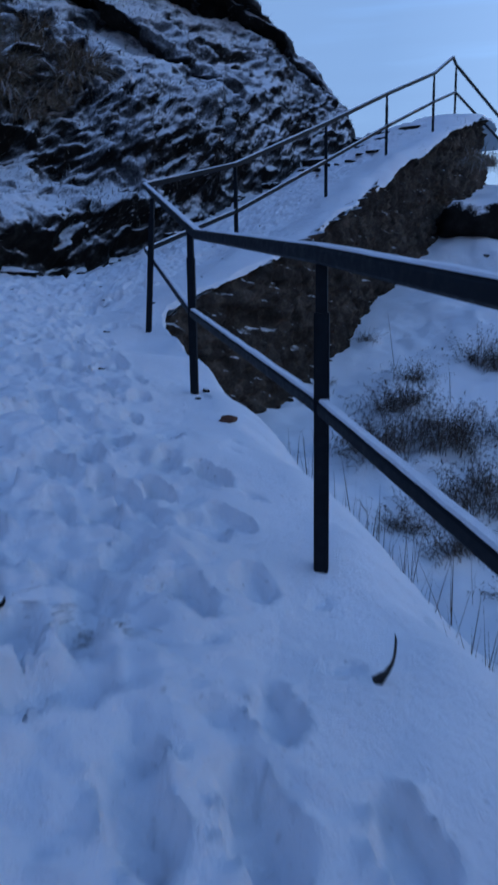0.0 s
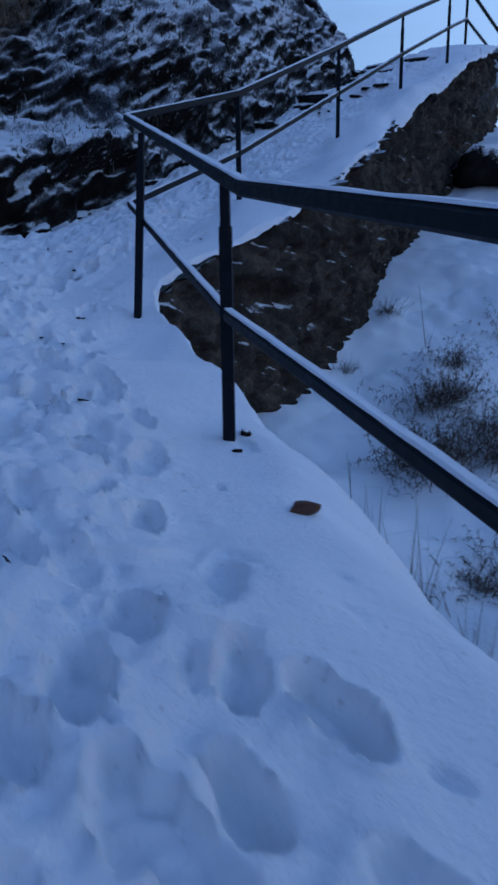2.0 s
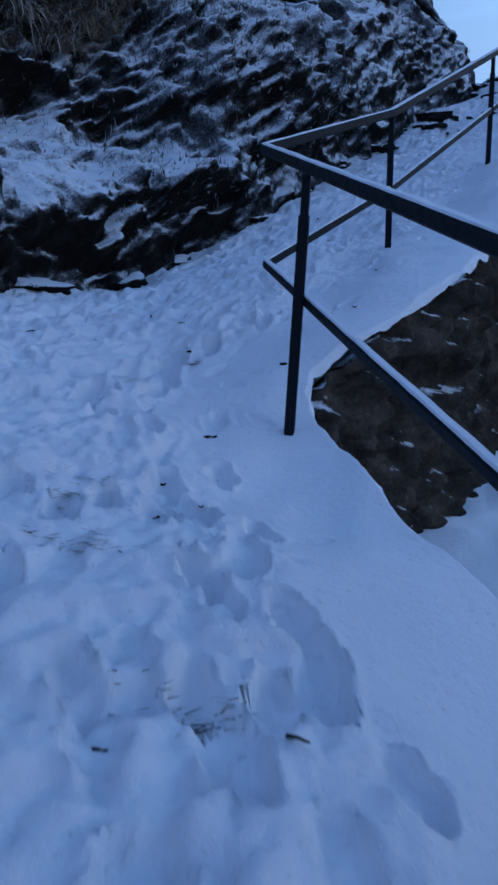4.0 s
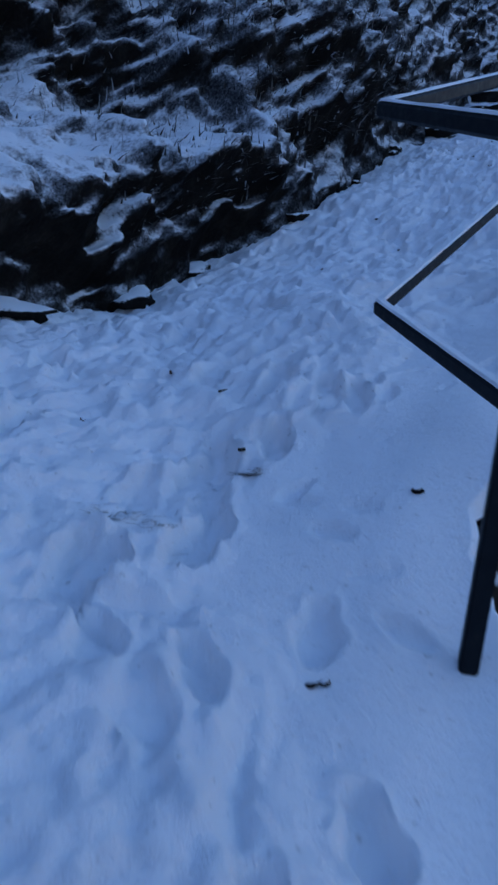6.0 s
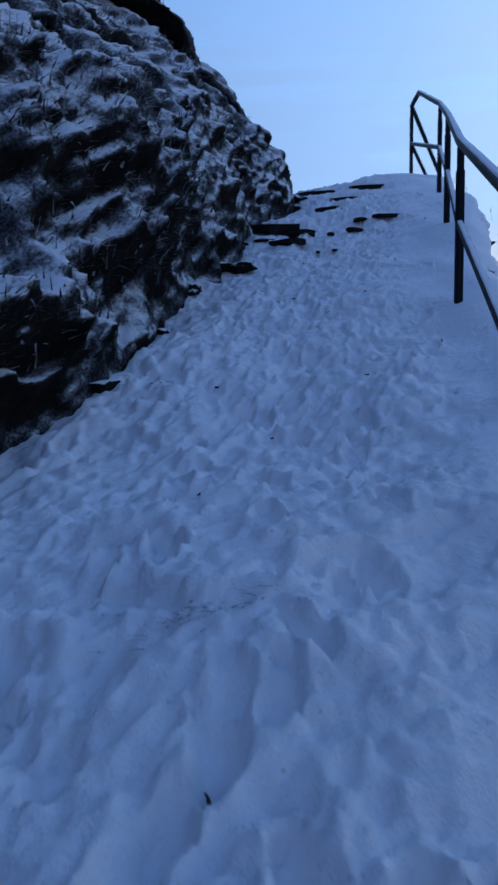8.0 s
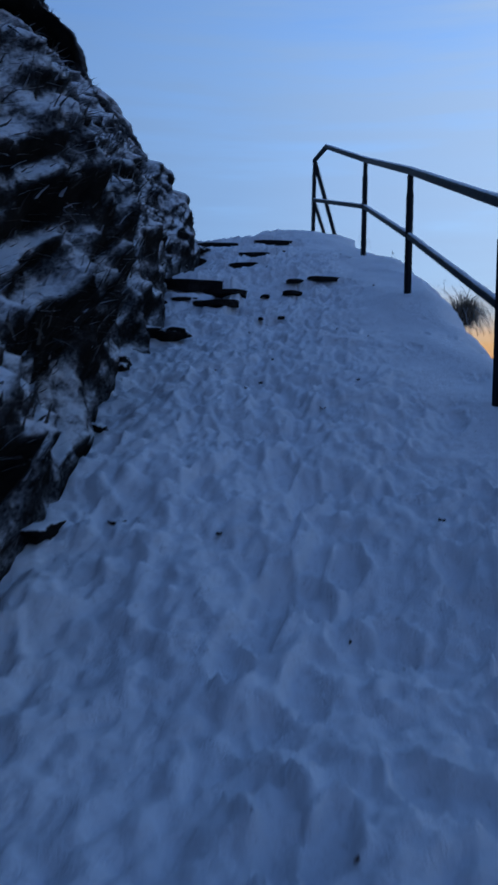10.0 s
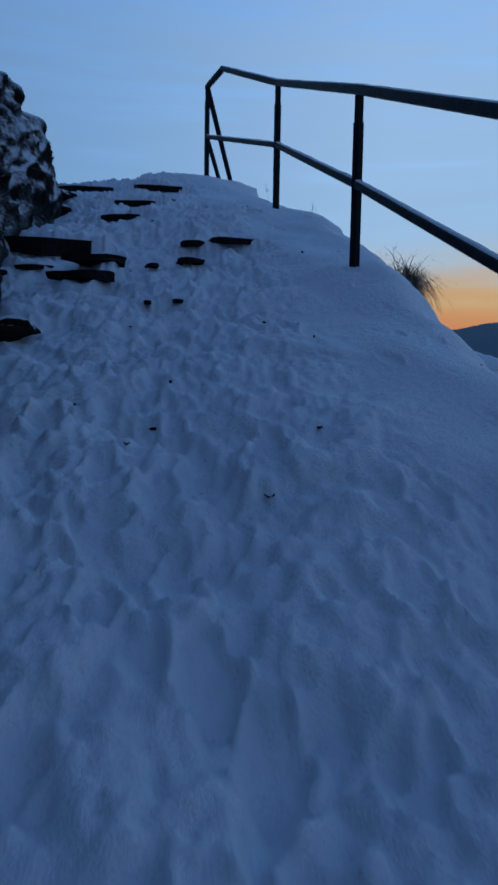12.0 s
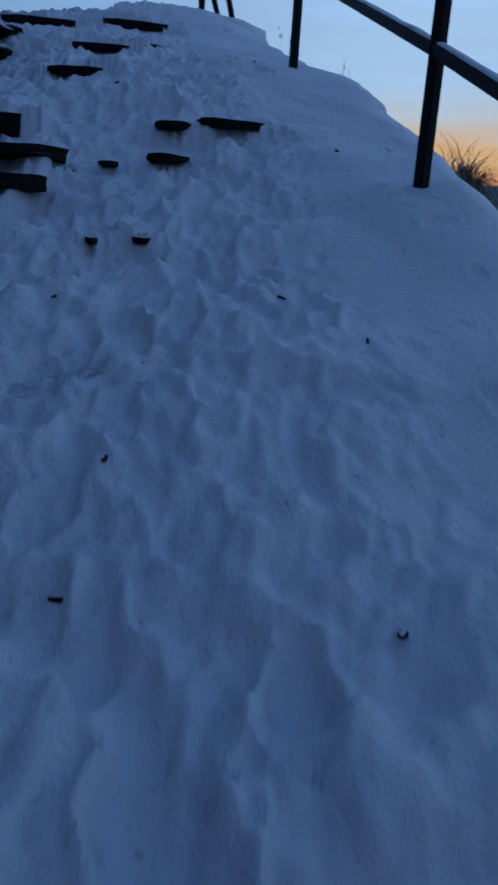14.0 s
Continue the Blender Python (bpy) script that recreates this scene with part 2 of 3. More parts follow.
ROWS_Y = np.arange(-8, 20.5, 0.0185)
COLS = np.linspace(0, 1, 300)
Yp = np.repeat(ROWS_Y[:, None], len(COLS), 1)
xl, xr = foot_x(ROWS_Y)[:, None] - 0.7, edge_x(ROWS_Y)[:, None]
ragged = 0.07 * fbm(Yp * 1.6, 3.3 + 0 * Yp, 0, 4)
Xp = xl + (xr + ragged - xl) * COLS[None, :]
Zp = path_z(Xp, Yp)
to_edge = xr + ragged - Xp
trod = np.clip((to_edge - np.interp(Yp, [4, 7], [0.55, 0.7])) / 0.5, 0, 1)
calm = np.clip((to_edge - 0.35) / 0.6, 0.12, 1)
Zp += 0.05 * fbm(Xp * 0.9, Yp * 0.9, 1.0, 3) + 0.032 * fbm(Xp * 2.3, Yp * 1.5, 11.0, 2) * (1 - 0.6 * trod)
Zp += calm * (0.014 * fbm(Xp * 3.6, Yp * 3.6, 2.0, 3) + trod * (0.020 * np.abs(fbm(Xp * 8, Yp * 8, 4.0, 3)) + 0.010 * fbm(Xp * 15, Yp * 15, 6.0, 3, 0.6) + 0.009 * np.clip(fbm(Xp * 23, Yp * 23, 8.0, 2), 0, 1)))
bend_x, bend_y = 0.25 * vnoise(Xp * 2.6, Yp * 2.6, 21.0), 0.25 * vnoise(Xp * 2.6, Yp * 2.6, 31.0)
crust = np.tanh(5 * fbm((Xp + bend_x) * 3.4, (Yp + bend_y) * 3.8, 13.0, 3, 0.55)) + 0.5 * np.tanh(5 * fbm((Xp + bend_y) * 8, (Yp + bend_x) * 8, 17.0, 3, 0.6))
Zp += trod * np.interp(Yp, [4, 7], [0.017, 0.02]) * crust + 0.003 * fbm(Xp * 30, Yp * 30, 3.0, 2) * (0.3 + 0.7 * trod)
quiet = np.zeros_like(Zp)
for (ax, ay), (bx, by), rise in STEPS:
    d = np.array((bx - ax, by - ay))
    length = np.hypot(*d)
    d /= length
    n = np.array((-d[1], d[0]))
    rows = slice(np.searchsorted(ROWS_Y, min(ay, by) - 0.8), np.searchsorted(ROWS_Y, max(ay, by) + 0.8))
    along = (Xp[rows] - ax) * d[0] + (Yp[rows] - ay) * d[1]
    ahead = (Xp[rows] - ax) * n[0] + (Yp[rows] - ay) * n[1]
    within = np.clip(1 - np.abs(along - length / 2) / (length / 2 + 0.1), 0, 1) ** 0.35
    quiet[rows] = np.maximum(quiet[rows], np.clip(1.6 * within, 0, 1) * np.exp(-np.abs(ahead) / 0.25))
    Zp[rows] += within * np.where(ahead > 0, 0.55 * rise * np.exp(-ahead / 0.25), -0.55 * rise * np.exp(ahead / 0.25))


sunk, rim = np.zeros_like(Zp), np.zeros_like(Zp)


def press(x, y, turn, size, depth):
    """Press one footprint into the snow, with its raised rim."""
    lo, hi = np.searchsorted(ROWS_Y, (y - 0.4, y + 0.4))
    dx, dy = Xp[lo:hi] - x, Yp[lo:hi] - y
    c, s = math.cos(turn), math.sin(turn)
    along, across = dx * s + dy * c, dx * c - dy * s
    waist = 1 + 0.2 * np.cos(along / size * 4.6 + 0.5)
    r = np.sqrt((along / size) ** 4 + (across / (size * 0.42 * waist)) ** 2) ** 0.9
    r = r + 0.10 * vnoise(dx * 16 + x * 3, dy * 16, x) + 0.05 * vnoise(dx * 40 + x * 7, dy * 40, x)
    floor_z = depth * (1 - 0.22 * along / size + 0.12 * vnoise(dx * 30, dy * 30, x))
    sunk[lo:hi] = np.maximum(sunk[lo:hi], floor_z / (1 + np.exp(np.clip((r - 0.9) * size * 110, -40, 40))))
    crumbs = 0.5 + 0.5 * vnoise(dx * 22 + x, dy * 22, x + 4)
    rim[lo:hi] = np.maximum(rim[lo:hi], 0.45 * depth * crumbs * np.exp(-((r - 1.22) / 0.2) ** 2))


LINE = np.array([(-8, 4.2), (-2, 2.2), (0, 1.45), (2.6, 0.25), (4.9, -0.75), (7, -0.75), (9, -0.25), (11, 0.55), (13, 1.45), (15, 2.4), (17, 2.9), (20, 3)])
stride = -7.0
while stride < 17.5:
    mid = np.interp(stride, LINE[:, 0], LINE[:, 1])
    lean = math.atan2(np.interp(stride + 0.4, LINE[:, 0], LINE[:, 1]) - np.interp(stride - 0.4, LINE[:, 0], LINE[:, 1]), 0.8)
    for k in range(4 if stride < 4 else 3):
        off = rng.normal(-0.12, 0.33) if k else rng.normal(-0.7, 0.5)
        px, py = mid + off, stride + rng.uniform(-0.2, 0.2)
        if px < edge_x(py) - 0.6:
            press(px, py, lean + rng.normal(0, 0.2), rng.uniform(0.115, 0.15), rng.uniform(0.035, 0.085))
    stride += 0.2
for k in range(420):
    py = rng.uniform(-4, 16.5)
    px = rng.uniform(foot_x(py) + 0.5, edge_x(py) - 0.3)
    press(px, py, rng.uniform(0, 3.1), rng.uniform(0.03, 0.09), rng.uniform(0.01, 0.03))
sunk *= (1 - quiet) * np.interp(ROWS_Y, [6, 8, 10], [1.0, 0.7, 0.38])[:, None]
Zp += rim * np.clip(1 - sunk / 0.02, 0, 1) - sunk
# the lip that hangs over the edge
lip = np.linspace(0, 1, 9)[1:]
free = np.clip((3.6 - ROWS_Y) / 1.2, 0, 1)[:, None]
shoulder = np.clip(1.3 - np.abs(ROWS_Y - 12.2) / 2.5, 0, 1)[:, None]
Zp -= (0.03 + 0.11 * np.maximum(free, shoulder)) * np.clip(1 - to_edge / 0.3, 0, 1) ** 2
Zp -= 0.16 * np.clip(1 - to_edge / 0.85, 0, 1) ** 2 * np.clip((Yp - 14.8) / 1.8, 0, 1)
Xl = Xp[:, -1:] + lip * (0.03 + 0.43 * free)
Yl = np.repeat(ROWS_Y[:, None], 8, 1)
Zl = Zp[:, -1:] - lip ** 1.3 * (0.05 + 0.6 * free) + 0.03 * fbm(Xl * 7, Yl * 7, 1.0, 3) * lip
path = thing("path", grid_mesh("path", np.hstack([Xp, Xl]), np.hstack([Yp, Yl]), np.hstack([Zp, Zl])), SNOW,
             "footpath under trodden snow full of footprints", "path", "structure")


def ground_at(x, y):
    """The pressed snow's height at one place."""
    row = int(np.clip(np.searchsorted(ROWS_Y, y), 0, len(ROWS_Y) - 1))
    return float(np.interp(x, Xp[row], Zp[row]))


# the gully under the railing
gx, gy = np.meshgrid(np.arange(-0.6, 13, 0.055), np.arange(-8, 21, 0.055))
gz = gully_z(gx, gy)
rough = np.clip(gx - edge_x(gy), 0, 1)
gz += 0.16 * fbm(gx * 0.8, gy * 0.8, 7.0, 4) * (0.3 + 0.7 * rough) + 0.05 * np.maximum(fbm(gx * 3, gy * 3, 8.0, 3), 0)
inside = (gx > edge_x(gy) - 0.12)
keep = inside[:-1, :-1] & inside[1:, 1:]
GULLY = make_snowy("gully_snow", [(0.02, 0.018, 0.016), (0.035, 0.03, 0.026), (0.06, 0.05, 0.04)], 0.16, 0.36, 0.75, 4.0)
gully = thing("gully_slope", grid_mesh("gully_slope", gx, gy, gz, keep), GULLY, "steep snowy slope with brambles below the railing", "slope", "structure")


def gully_at(x, y):
    return float(np.interp(x, gx[0], gz[int(np.clip(round((y + 8) / 0.055), 0, gz.shape[0] - 1))]))


# far ground, down to the valley and up to the hills
rad = np.concatenate([[0.0], np.geomspace(3, 4000, 70)])
ang = np.linspace(0, 2 * math.pi, 181)
R, A = np.meshgrid(rad, ang, indexing="ij")
fx, fy = 2 + R * np.sin(A), 8 + R * np.cos(A)
fall = np.clip((R - 12) / 250, 0, 1)
fz = gully_z(np.clip(fx, -6, 12), np.clip(fy, -8, 20)) - 0.7 - 95 * fall ** 0.8
hill = np.clip((R - 500) / 900, 0, 1)
hill = hill * hill * (3 - 2 * hill)
shape = 0.75 + 0.32 * np.sin(A * 2 - 0.3) + 0.16 * np.sin(A * 5 + 2.6) + 0.09 * fbm(A * 6, R * 0.002, 0, 4)
fz += hill * 152 * shape + 8 * fbm(fx * 0.004, fy * 0.004, 0, 4) * fall
ground = thing("ground", grid_mesh("ground", fx, fy, fz), FAR, "dim snowy valley and hills under dusk sky, haze painted into their colour", "ground", "structure")

# afterglow behind the hills: a far bank of lit haze
glow, nt, b = material("afterglow", 1.0)
where = nt.nodes.new("ShaderNodeNewGeometry")
xyz = nt.nodes.new("ShaderNodeSeparateXYZ")
nt.links.new(where.outputs["Position"], xyz.inputs[0])
tall = maths(nt, "MULTIPLY", xyz.outputs["Z"], 1 / 560)
stretch = nt.nodes.new("ShaderNodeMapping")
stretch.inputs["Scale"].default_value = (0.0012, 0.0012, 0.012)
nt.links.new(where.outputs["Position"], stretch.inputs["Vector"])
streak = node(nt, "ShaderNodeTexNoise", Scale=1.0, Detail=5.0)
nt.links.new(stretch.outputs[0], streak.inputs["Vector"])
tall = maths(nt, "ADD", tall, maths(nt, "MULTIPLY", maths(nt, "SUBTRACT", streak.outputs["Fac"], 0.5), 0.35))
shine = nt.nodes.new("ShaderNodeEmission")
warm = ramp(nt, tall, [(0.25, (1.0, 0.33, 0.14)), (0.45, (1.0, 0.48, 0.20)), (0.75, (0.85, 0.62, 0.50))])
east = maths(nt, "MULTIPLY", xyz.outputs["X"], 1 / 3300)
veil = ramp(nt, east, [(0.0, (0.24, 0.34, 0.60)), (0.35, (0.38, 0.50, 0.82)), (0.65, (0.60, 0.68, 0.95))])
heat = maths(nt, "MULTIPLY", ramp(nt, tall, [(0.52, (1, 1, 1)), (0.95, (0, 0, 0))]), ramp(nt, east, [(0.36, (0, 0, 0)), (0.56, (1, 1, 1))]))
nt.links.new(blend(nt, heat, veil, warm), shine.inputs["Color"])
shine.inputs["Strength"].default_value = 0.021
clear = nt.nodes.new("ShaderNodeBsdfTransparent")
mixed = nt.nodes.new("ShaderNodeMixShader")
high = maths(nt, "ADD", maths(nt, "MULTIPLY", xyz.outputs["Z"], 1 / 2600), maths(nt, "MULTIPLY", maths(nt, "SUBTRACT", streak.outputs["Fac"], 0.5), 0.9))
nt.links.new(ramp(nt, high, [(0.0, (0.95, 0.95, 0.95)), (0.4, (0.85, 0.85, 0.85)), (0.95, (0.1, 0.1, 0.1))]), mixed.inputs[0])
nt.links.new(clear.outputs[0], mixed.inputs[1])
nt.links.new(shine.outputs[0], mixed.inputs[2])
nt.links.new(mixed.outputs[0], nt.nodes["Material Output"].inputs["Surface"])
az, hz = np.meshgrid(np.radians(np.linspace(-60, 120, 90)), np.linspace(-60, 2600, 24), indexing="ij")
thing("backdrop", grid_mesh("backdrop", 2 + 3300 * np.sin(az), 8 + 3300 * np.cos(az), hz), glow, "thin dusk cloud with orange afterglow behind the hills", "sky", "structure")

# retaining wall under the second leg
wy = np.arange(5.25, 18.2, 0.025)
wx = edge_x(wy)
top = path_z(wx, wy) - 0.07 - 0.18 * np.clip((wy - 14.8) / 1.8, 0, 1) - 0.1 * np.clip(1.3 - np.abs(wy - 12.2) / 2.5, 0, 1)
low = gully_z(wx, wy) - 0.5
hh = np.linspace(0, 1, 120)
Yw = np.repeat(wy[:, None], len(hh), 1)
Zw = low[:, None] + (top - low)[:, None] * hh[None, :]
lump = 0.08 * fbm(Yw * 1.1, Zw * 1.1, 3.0, 3) + 0.085 * np.abs(fbm(Yw * 4, Zw * 4, 6.0, 4, 0.6)) - 0.08 * (fbm(Yw * 3.4, Zw * 3.4, 9.0, 2) > 0.62)
near_top = np.exp(-(top[:, None] - Zw) / 0.25)
lump = lump + 0.05 * np.tanh(3 * fbm(Yw * 7, Zw * 7, 15.0, 3, 0.6)) + 0.025 * fbm(Yw * 17, Zw * 17, 19.0, 2)
lump = lump + near_top * 0.12 * fbm(Yw * 6, Zw * 6, 2.0, 3)
Xw = wx[:, None] - 0.14 * np.clip((Yw - 9) / 2, 0, 1) + lump * 0.9 + (top[:, None] - Zw) * 0.03
back = np.full_like(Xw[:, :1], -0.6) + wx[:, None]
Xw2, Yw2, Zw2 = np.hstack([Xw, back, back]), np.hstack([Yw, Yw[:, :1], Yw[:, :1]]), np.hstack([Zw, top[:, None] - 0.5, low[:, None]])
wall = thing("retaining_wall", grid_mesh("retaining_wall", Xw2, Yw2, Zw2), WALL, "weathered rubble concrete retaining wall with snow on its head", "retaining wall", "structure")

# ---- the bank: a steep rocky slope beside the path ----
seg = np.concatenate([[0], np.cumsum(np.hypot(np.diff(FOOT[:, 0]), np.diff(FOOT[:, 1])))])
st = np.arange(0, seg[-1], 0.03)
bx, by = np.interp(st, seg, FOOT[:, 1]), np.interp(st, seg, FOOT[:, 0])
ker = np.hanning(37) / np.hanning(37).sum()
bx = np.convolve(np.pad(bx, 18, "edge"), ker, "valid")
by = np.convolve(np.pad(by, 18, "edge"), ker, "valid")
tx, ty = np.gradient(bx), np.gradient(by)
tl = np.hypot(tx, ty)
nx, ny = -ty / tl, tx / tl
UP = np.concatenate([np.linspace(-0.5, 3.2, 135), np.linspace(3.2, 8.0, 100)[1:]])
S, H = np.meshgrid(st, UP, indexing="ij")
early = np.clip((11.2 - by) / 2.0, 0, 1)[:, None]
slope = np.interp(by, [-8, 8, 11, 13, 15, 16.5], [0.8, 0.72, 0.66, 0.62, 0.58, 0.6])[:, None]
wob = 0.35 * fbm(S * 0.5, H * 0.2, 3.0, 3)
ledge1 = np.clip((H - 0.55 - wob) / 0.75, 0, 1)
far_up = np.interp(H + 0.12 * wob, [0, 0.7, 1.3, 1.85, 2.5, 2.9, 3.4, 4.2, 8], [0, 0.12, 0.42, 0.88, 1.4, 1.85, 2.5, 3.6, 9.5])
near_up = early * ledge1 * 1.05 + slope * np.clip(H - np.interp(by, [10, 13, 16], [0.5, 0.7, 0.7])[:, None], 0, 9) + 0.10 * np.clip(H - 3, 0, 9) ** 1.5
far_up = far_up + np.clip((by[:, None] - 15.2) / 0.6, 0, 1) * np.interp(H, [0.7, 1.1, 1.5, 2.2, 3], [0, 0.15, 0.32, 0.6, 0.8])
turned = np.clip((by - 8.0) / 3.0, 0, 1)[:, None]
far_up = far_up + np.exp(-((by[:, None] - 12.0) / 2.2) ** 2) * 0.55 * np.clip(H - 1.7, 0, 3)
inward = near_up * (1 - turned) + far_up * turned - 0.2 * early * np.exp(-((H - 0.42 - wob) / 0.2) ** 2)
# smaller ledges higher up
saw = (H * 1.05 + 0.25 * S + 1.1 * fbm(S * 0.5, H * 0.5, 1.0, 3)) % 1.0
inward -= 0.045 * (saw ** 1.7 - 0.4) * np.clip((H - 0.7) / 0.6, 0, 1)
saw2 = (H * 3.3 + 0.7 * fbm(S * 1.3, H * 1.0, 5.0, 3)) % 1.0
inward -= 0.018 * (saw2 - 0.4) * np.clip(H / 0.3, 0, 1)
base = path_z(bx, by)[:, None]
Xb, Yb, Zb = bx[:, None] + nx[:, None] * inward, by[:, None] + ny[:, None] * inward, base + H + 0 * S
warp = 0.35 * fbm(S * 1.1, H * 1.1, 12.0, 2)
pillow = 0.9 - 1.7 * np.abs(vnoise(S * 1.5 + warp, H * 1.7 - warp, 4.0))
knob = 0.6 - 1.6 * np.abs(vnoise(S * 4.3 + 2 * warp, H * 4.8, 14.0))
out = 0.26 * fbm(S * 0.5, H * 0.7, 2.0, 2) + 0.24 * pillow + 0.085 * knob + (0.07 * fbm(S * 7, H * 9, 6.0, 3, 0.65) + 0.03 * np.abs(fbm(S * 19, H * 21, 3.0, 2)))
out = out * np.clip(0.55 + 0.45 * (H - 0.35) / 0.5, 0.55, 1)
out *= np.clip((H + 0.5) / 0.9, 0.25, 1)
late = np.clip((by - 10.5) / 2.0, 0, 1)[:, None]
out = out * (1 - 0.4 * late) - 0.1 * late * np.clip(H, 0, 1)
Xb, Yb, Zb = Xb - nx[:, None] * out, Yb - ny[:, None] * out, Zb + 0.55 * out + 0.05 * fbm(S * 3, H * 3, 8.0, 3)
bank = thing("bank", grid_mesh("bank", Xb, Yb, Zb), BANK, "steep rocky bank with heath and patches of snow", "bank", "structure")

# ---- railings ----
P = {"Z": (2.95, -2.14, 0.42), "A": (1.93, 0.25, 0.80), "B": (0.91, 2.64, 1.07), "C": (-0.09, 4.92, 1.38), "D": (0.31, 7.58, 2.24),
     "E": (1.27, 10.17, 3.22), "F": (2.2, 12.46, 4.14), "G": (3.16, 14.85, 5.05), "H": (3.82, 17.5, 5.85), "I": (5.3, 19.25, 4.9)}


def up(key, h):
    x, y, z = P[key]
    return (x, y, z + h)


BEND_T = (1.02, 2.38, 2.115)
K_T, K_M = (-0.40, 6.02, 2.93), (-0.375, 5.9, 2.25)


def sweep(line, w, h):
    """One steel bar along a bent line, mitred at the bends, with eased edges."""
    pts = [Vector(p) for p in line]
    cut = 0.18
    shape = [(0.5, 0.5 - cut), (0.5 - cut, 0.5), (cut - 0.5, 0.5), (-0.5, 0.5 - cut), (-0.5, cut - 0.5), (cut - 0.5, -0.5), (0.5 - cut, -0.5), (0.5, cut - 0.5)]
    bm = bmesh.new()
    rings = []
    for k, p in enumerate(pts):
        a = (p - pts[k - 1]).normalized() if k else (pts[1] - p).normalized()
        b = (pts[k + 1] - p).normalized() if k + 1 < len(pts) else a
        d = (a + b).normalized()
        side = d.cross(Vector((0, 0, 1))).normalized()
        upv = side.cross(d)
        grow = min(1.8, 1 / max(0.3, d.dot(a)))
        rings.append([bm.verts.new(p + side * x * w * grow + upv * y * h) for x, y in shape])
    for a, b in zip(rings, rings[1:]):
        for k in range(8):
            bm.faces.new((a[k], a[(k + 1) % 8], b[(k + 1) % 8], b[k]))
    bm.faces.new(rings[0][::-1])
    bm.faces.new(rings[-1])
    bmesh.ops.recalc_face_normals(bm, faces=bm.faces[:])
    return bm


def railing(label, posts, tops, mids):
    rail = empty("railing", P[posts[0][0]], label, "railing")
    for key, z, *lean in posts:
        x, y, b = P[key]
        dx = lean[0] if lean else 0.0
        part("post", beam((x - 0.2 * dx, y, b - 0.25), (x + dx, y, z), 0.05, 0.05), STEEL, rail)
    for name, line, w, h in (("top_rail", tops, 0.058, 0.056), ("mid_rail", mids, 0.046, 0.048)):
        bar = part(name, sweep(line, w, h), STEEL, rail)
        for p, q in zip(line, line[1:]):
            lift = Vector((0, 0, h / 2 + 0.002))
            part("frost", frost_strip(Vector(p) + lift, Vector(q) + lift, w * 0.9), FROST, bar, "thin ragged strip of snow")
    return rail


def frost_strip(p, q, w):
    """A thin uneven layer of snow along a bar."""
    n = max(6, int((q - p).length / 0.03))
    d = (q - p).normalized()
    side = d.cross(Vector((0, 0, 1))).normalized()
    upv = side.cross(d)
    bm = bmesh.new()
    last = None
    for k in range(n + 1):
        c = p.lerp(q, k / n)
        a = 0.5 + 0.5 * noise.noise(c * 9)
        b = 0.5 + 0.5 * noise.noise(c * 9 + Vector((5, 3, 1)))
        t = 0.003 + 0.008 * (0.5 + 0.5 * noise.noise(c * 5))
        row = [bm.verts.new(c + side * w * (0.36 + 0.14 * a)), bm.verts.new(c + side * w * 0.3 + upv * t), bm.verts.new(c - side * w * 0.3 + upv * t),
               bm.verts.new(c - side * w * (0.36 + 0.14 * b))]
        if last:
            for i in range(3):
                bm.faces.new((last[i], last[i + 1], row[i + 1], row[i]))
        last = row
    return bm


railing("dark painted steel railing along the lower path, frosted on top", [("Z", 1.5), ("A", 1.84), ("B", 2.15), ("C", 2.66, 0.09)],
        [(3.97, -4.5, 1.22), (2.95, -2.14, 1.55), (1.93, 0.25, 1.87), BEND_T, K_T], [(3.97, -4.5, 0.66), (2.95, -2.14, 1.0), (1.93, 0.25, 1.37), up("B", 0.57), K_M])
HC = (3.69, 16.87, 7.0)
railing("dark painted steel railing beside the climbing path, frosted on top", [("D", 3.33), ("E", 4.3), ("F", 5.22), ("G", 6.13), ("H", 6.98), ("I", 5.9)],
        [K_T, up("D", 1.12), up("E", 1.11), up("F", 1.11), up("G", 1.11), HC, (3.82, 17.5, 7.0), up("I", 1.0)],
        [K_M, up("D", 0.56), up("E", 0.56), up("F", 0.56), up("G", 0.56), up("H", 0.55), up("I", 0.5)])

# ---- stone slabs of the steps ----
def rock_bm(size, seed, squash=(1, 1, 1), rounds=3, jag=0.35):
    """An angular stone: a ball cut by chance and roughened."""
    bm = bmesh.new()
    bmesh.ops.create_icosphere(bm, subdivisions=rounds, radius=1)
    r = random.Random(seed)
    planes = [(Vector((r.gauss(0, 1), r.gauss(0, 1), r.gauss(0, 1))).normalized(), r.uniform(0.55, 0.85)) for _ in range(9)]
    off = Vector((seed * 3.1, seed * 1.7, 0))
    for v in bm.verts:
        for n, d in planes:
            e = v.co.dot(n) - d
            if e > 0:
                v.co -= n * e * 0.92
        v.co *= 1 + jag * 0.35 * noise.noise(v.co * 1.8 + off) + jag * 0.15 * noise.noise(v.co * 6 + off)
        v.co = Vector((v.co.x * squash[0], v.co.y * squash[1], v.co.z * squash[2])) * size
    return bm


def loose(name, bm, mat, m, label, category, group="", smooth=False):
    me = bpy.data.meshes.new(name)
    bm.to_mesh(me)
    bm.free()
    me.materials.append(mat)
    if smooth:
        me.polygons.foreach_set("use_smooth", [True] * len(me.polygons))
    ob = tagged(new(name, me), label, category, group)
    ob.matrix_basis = m
    return ob


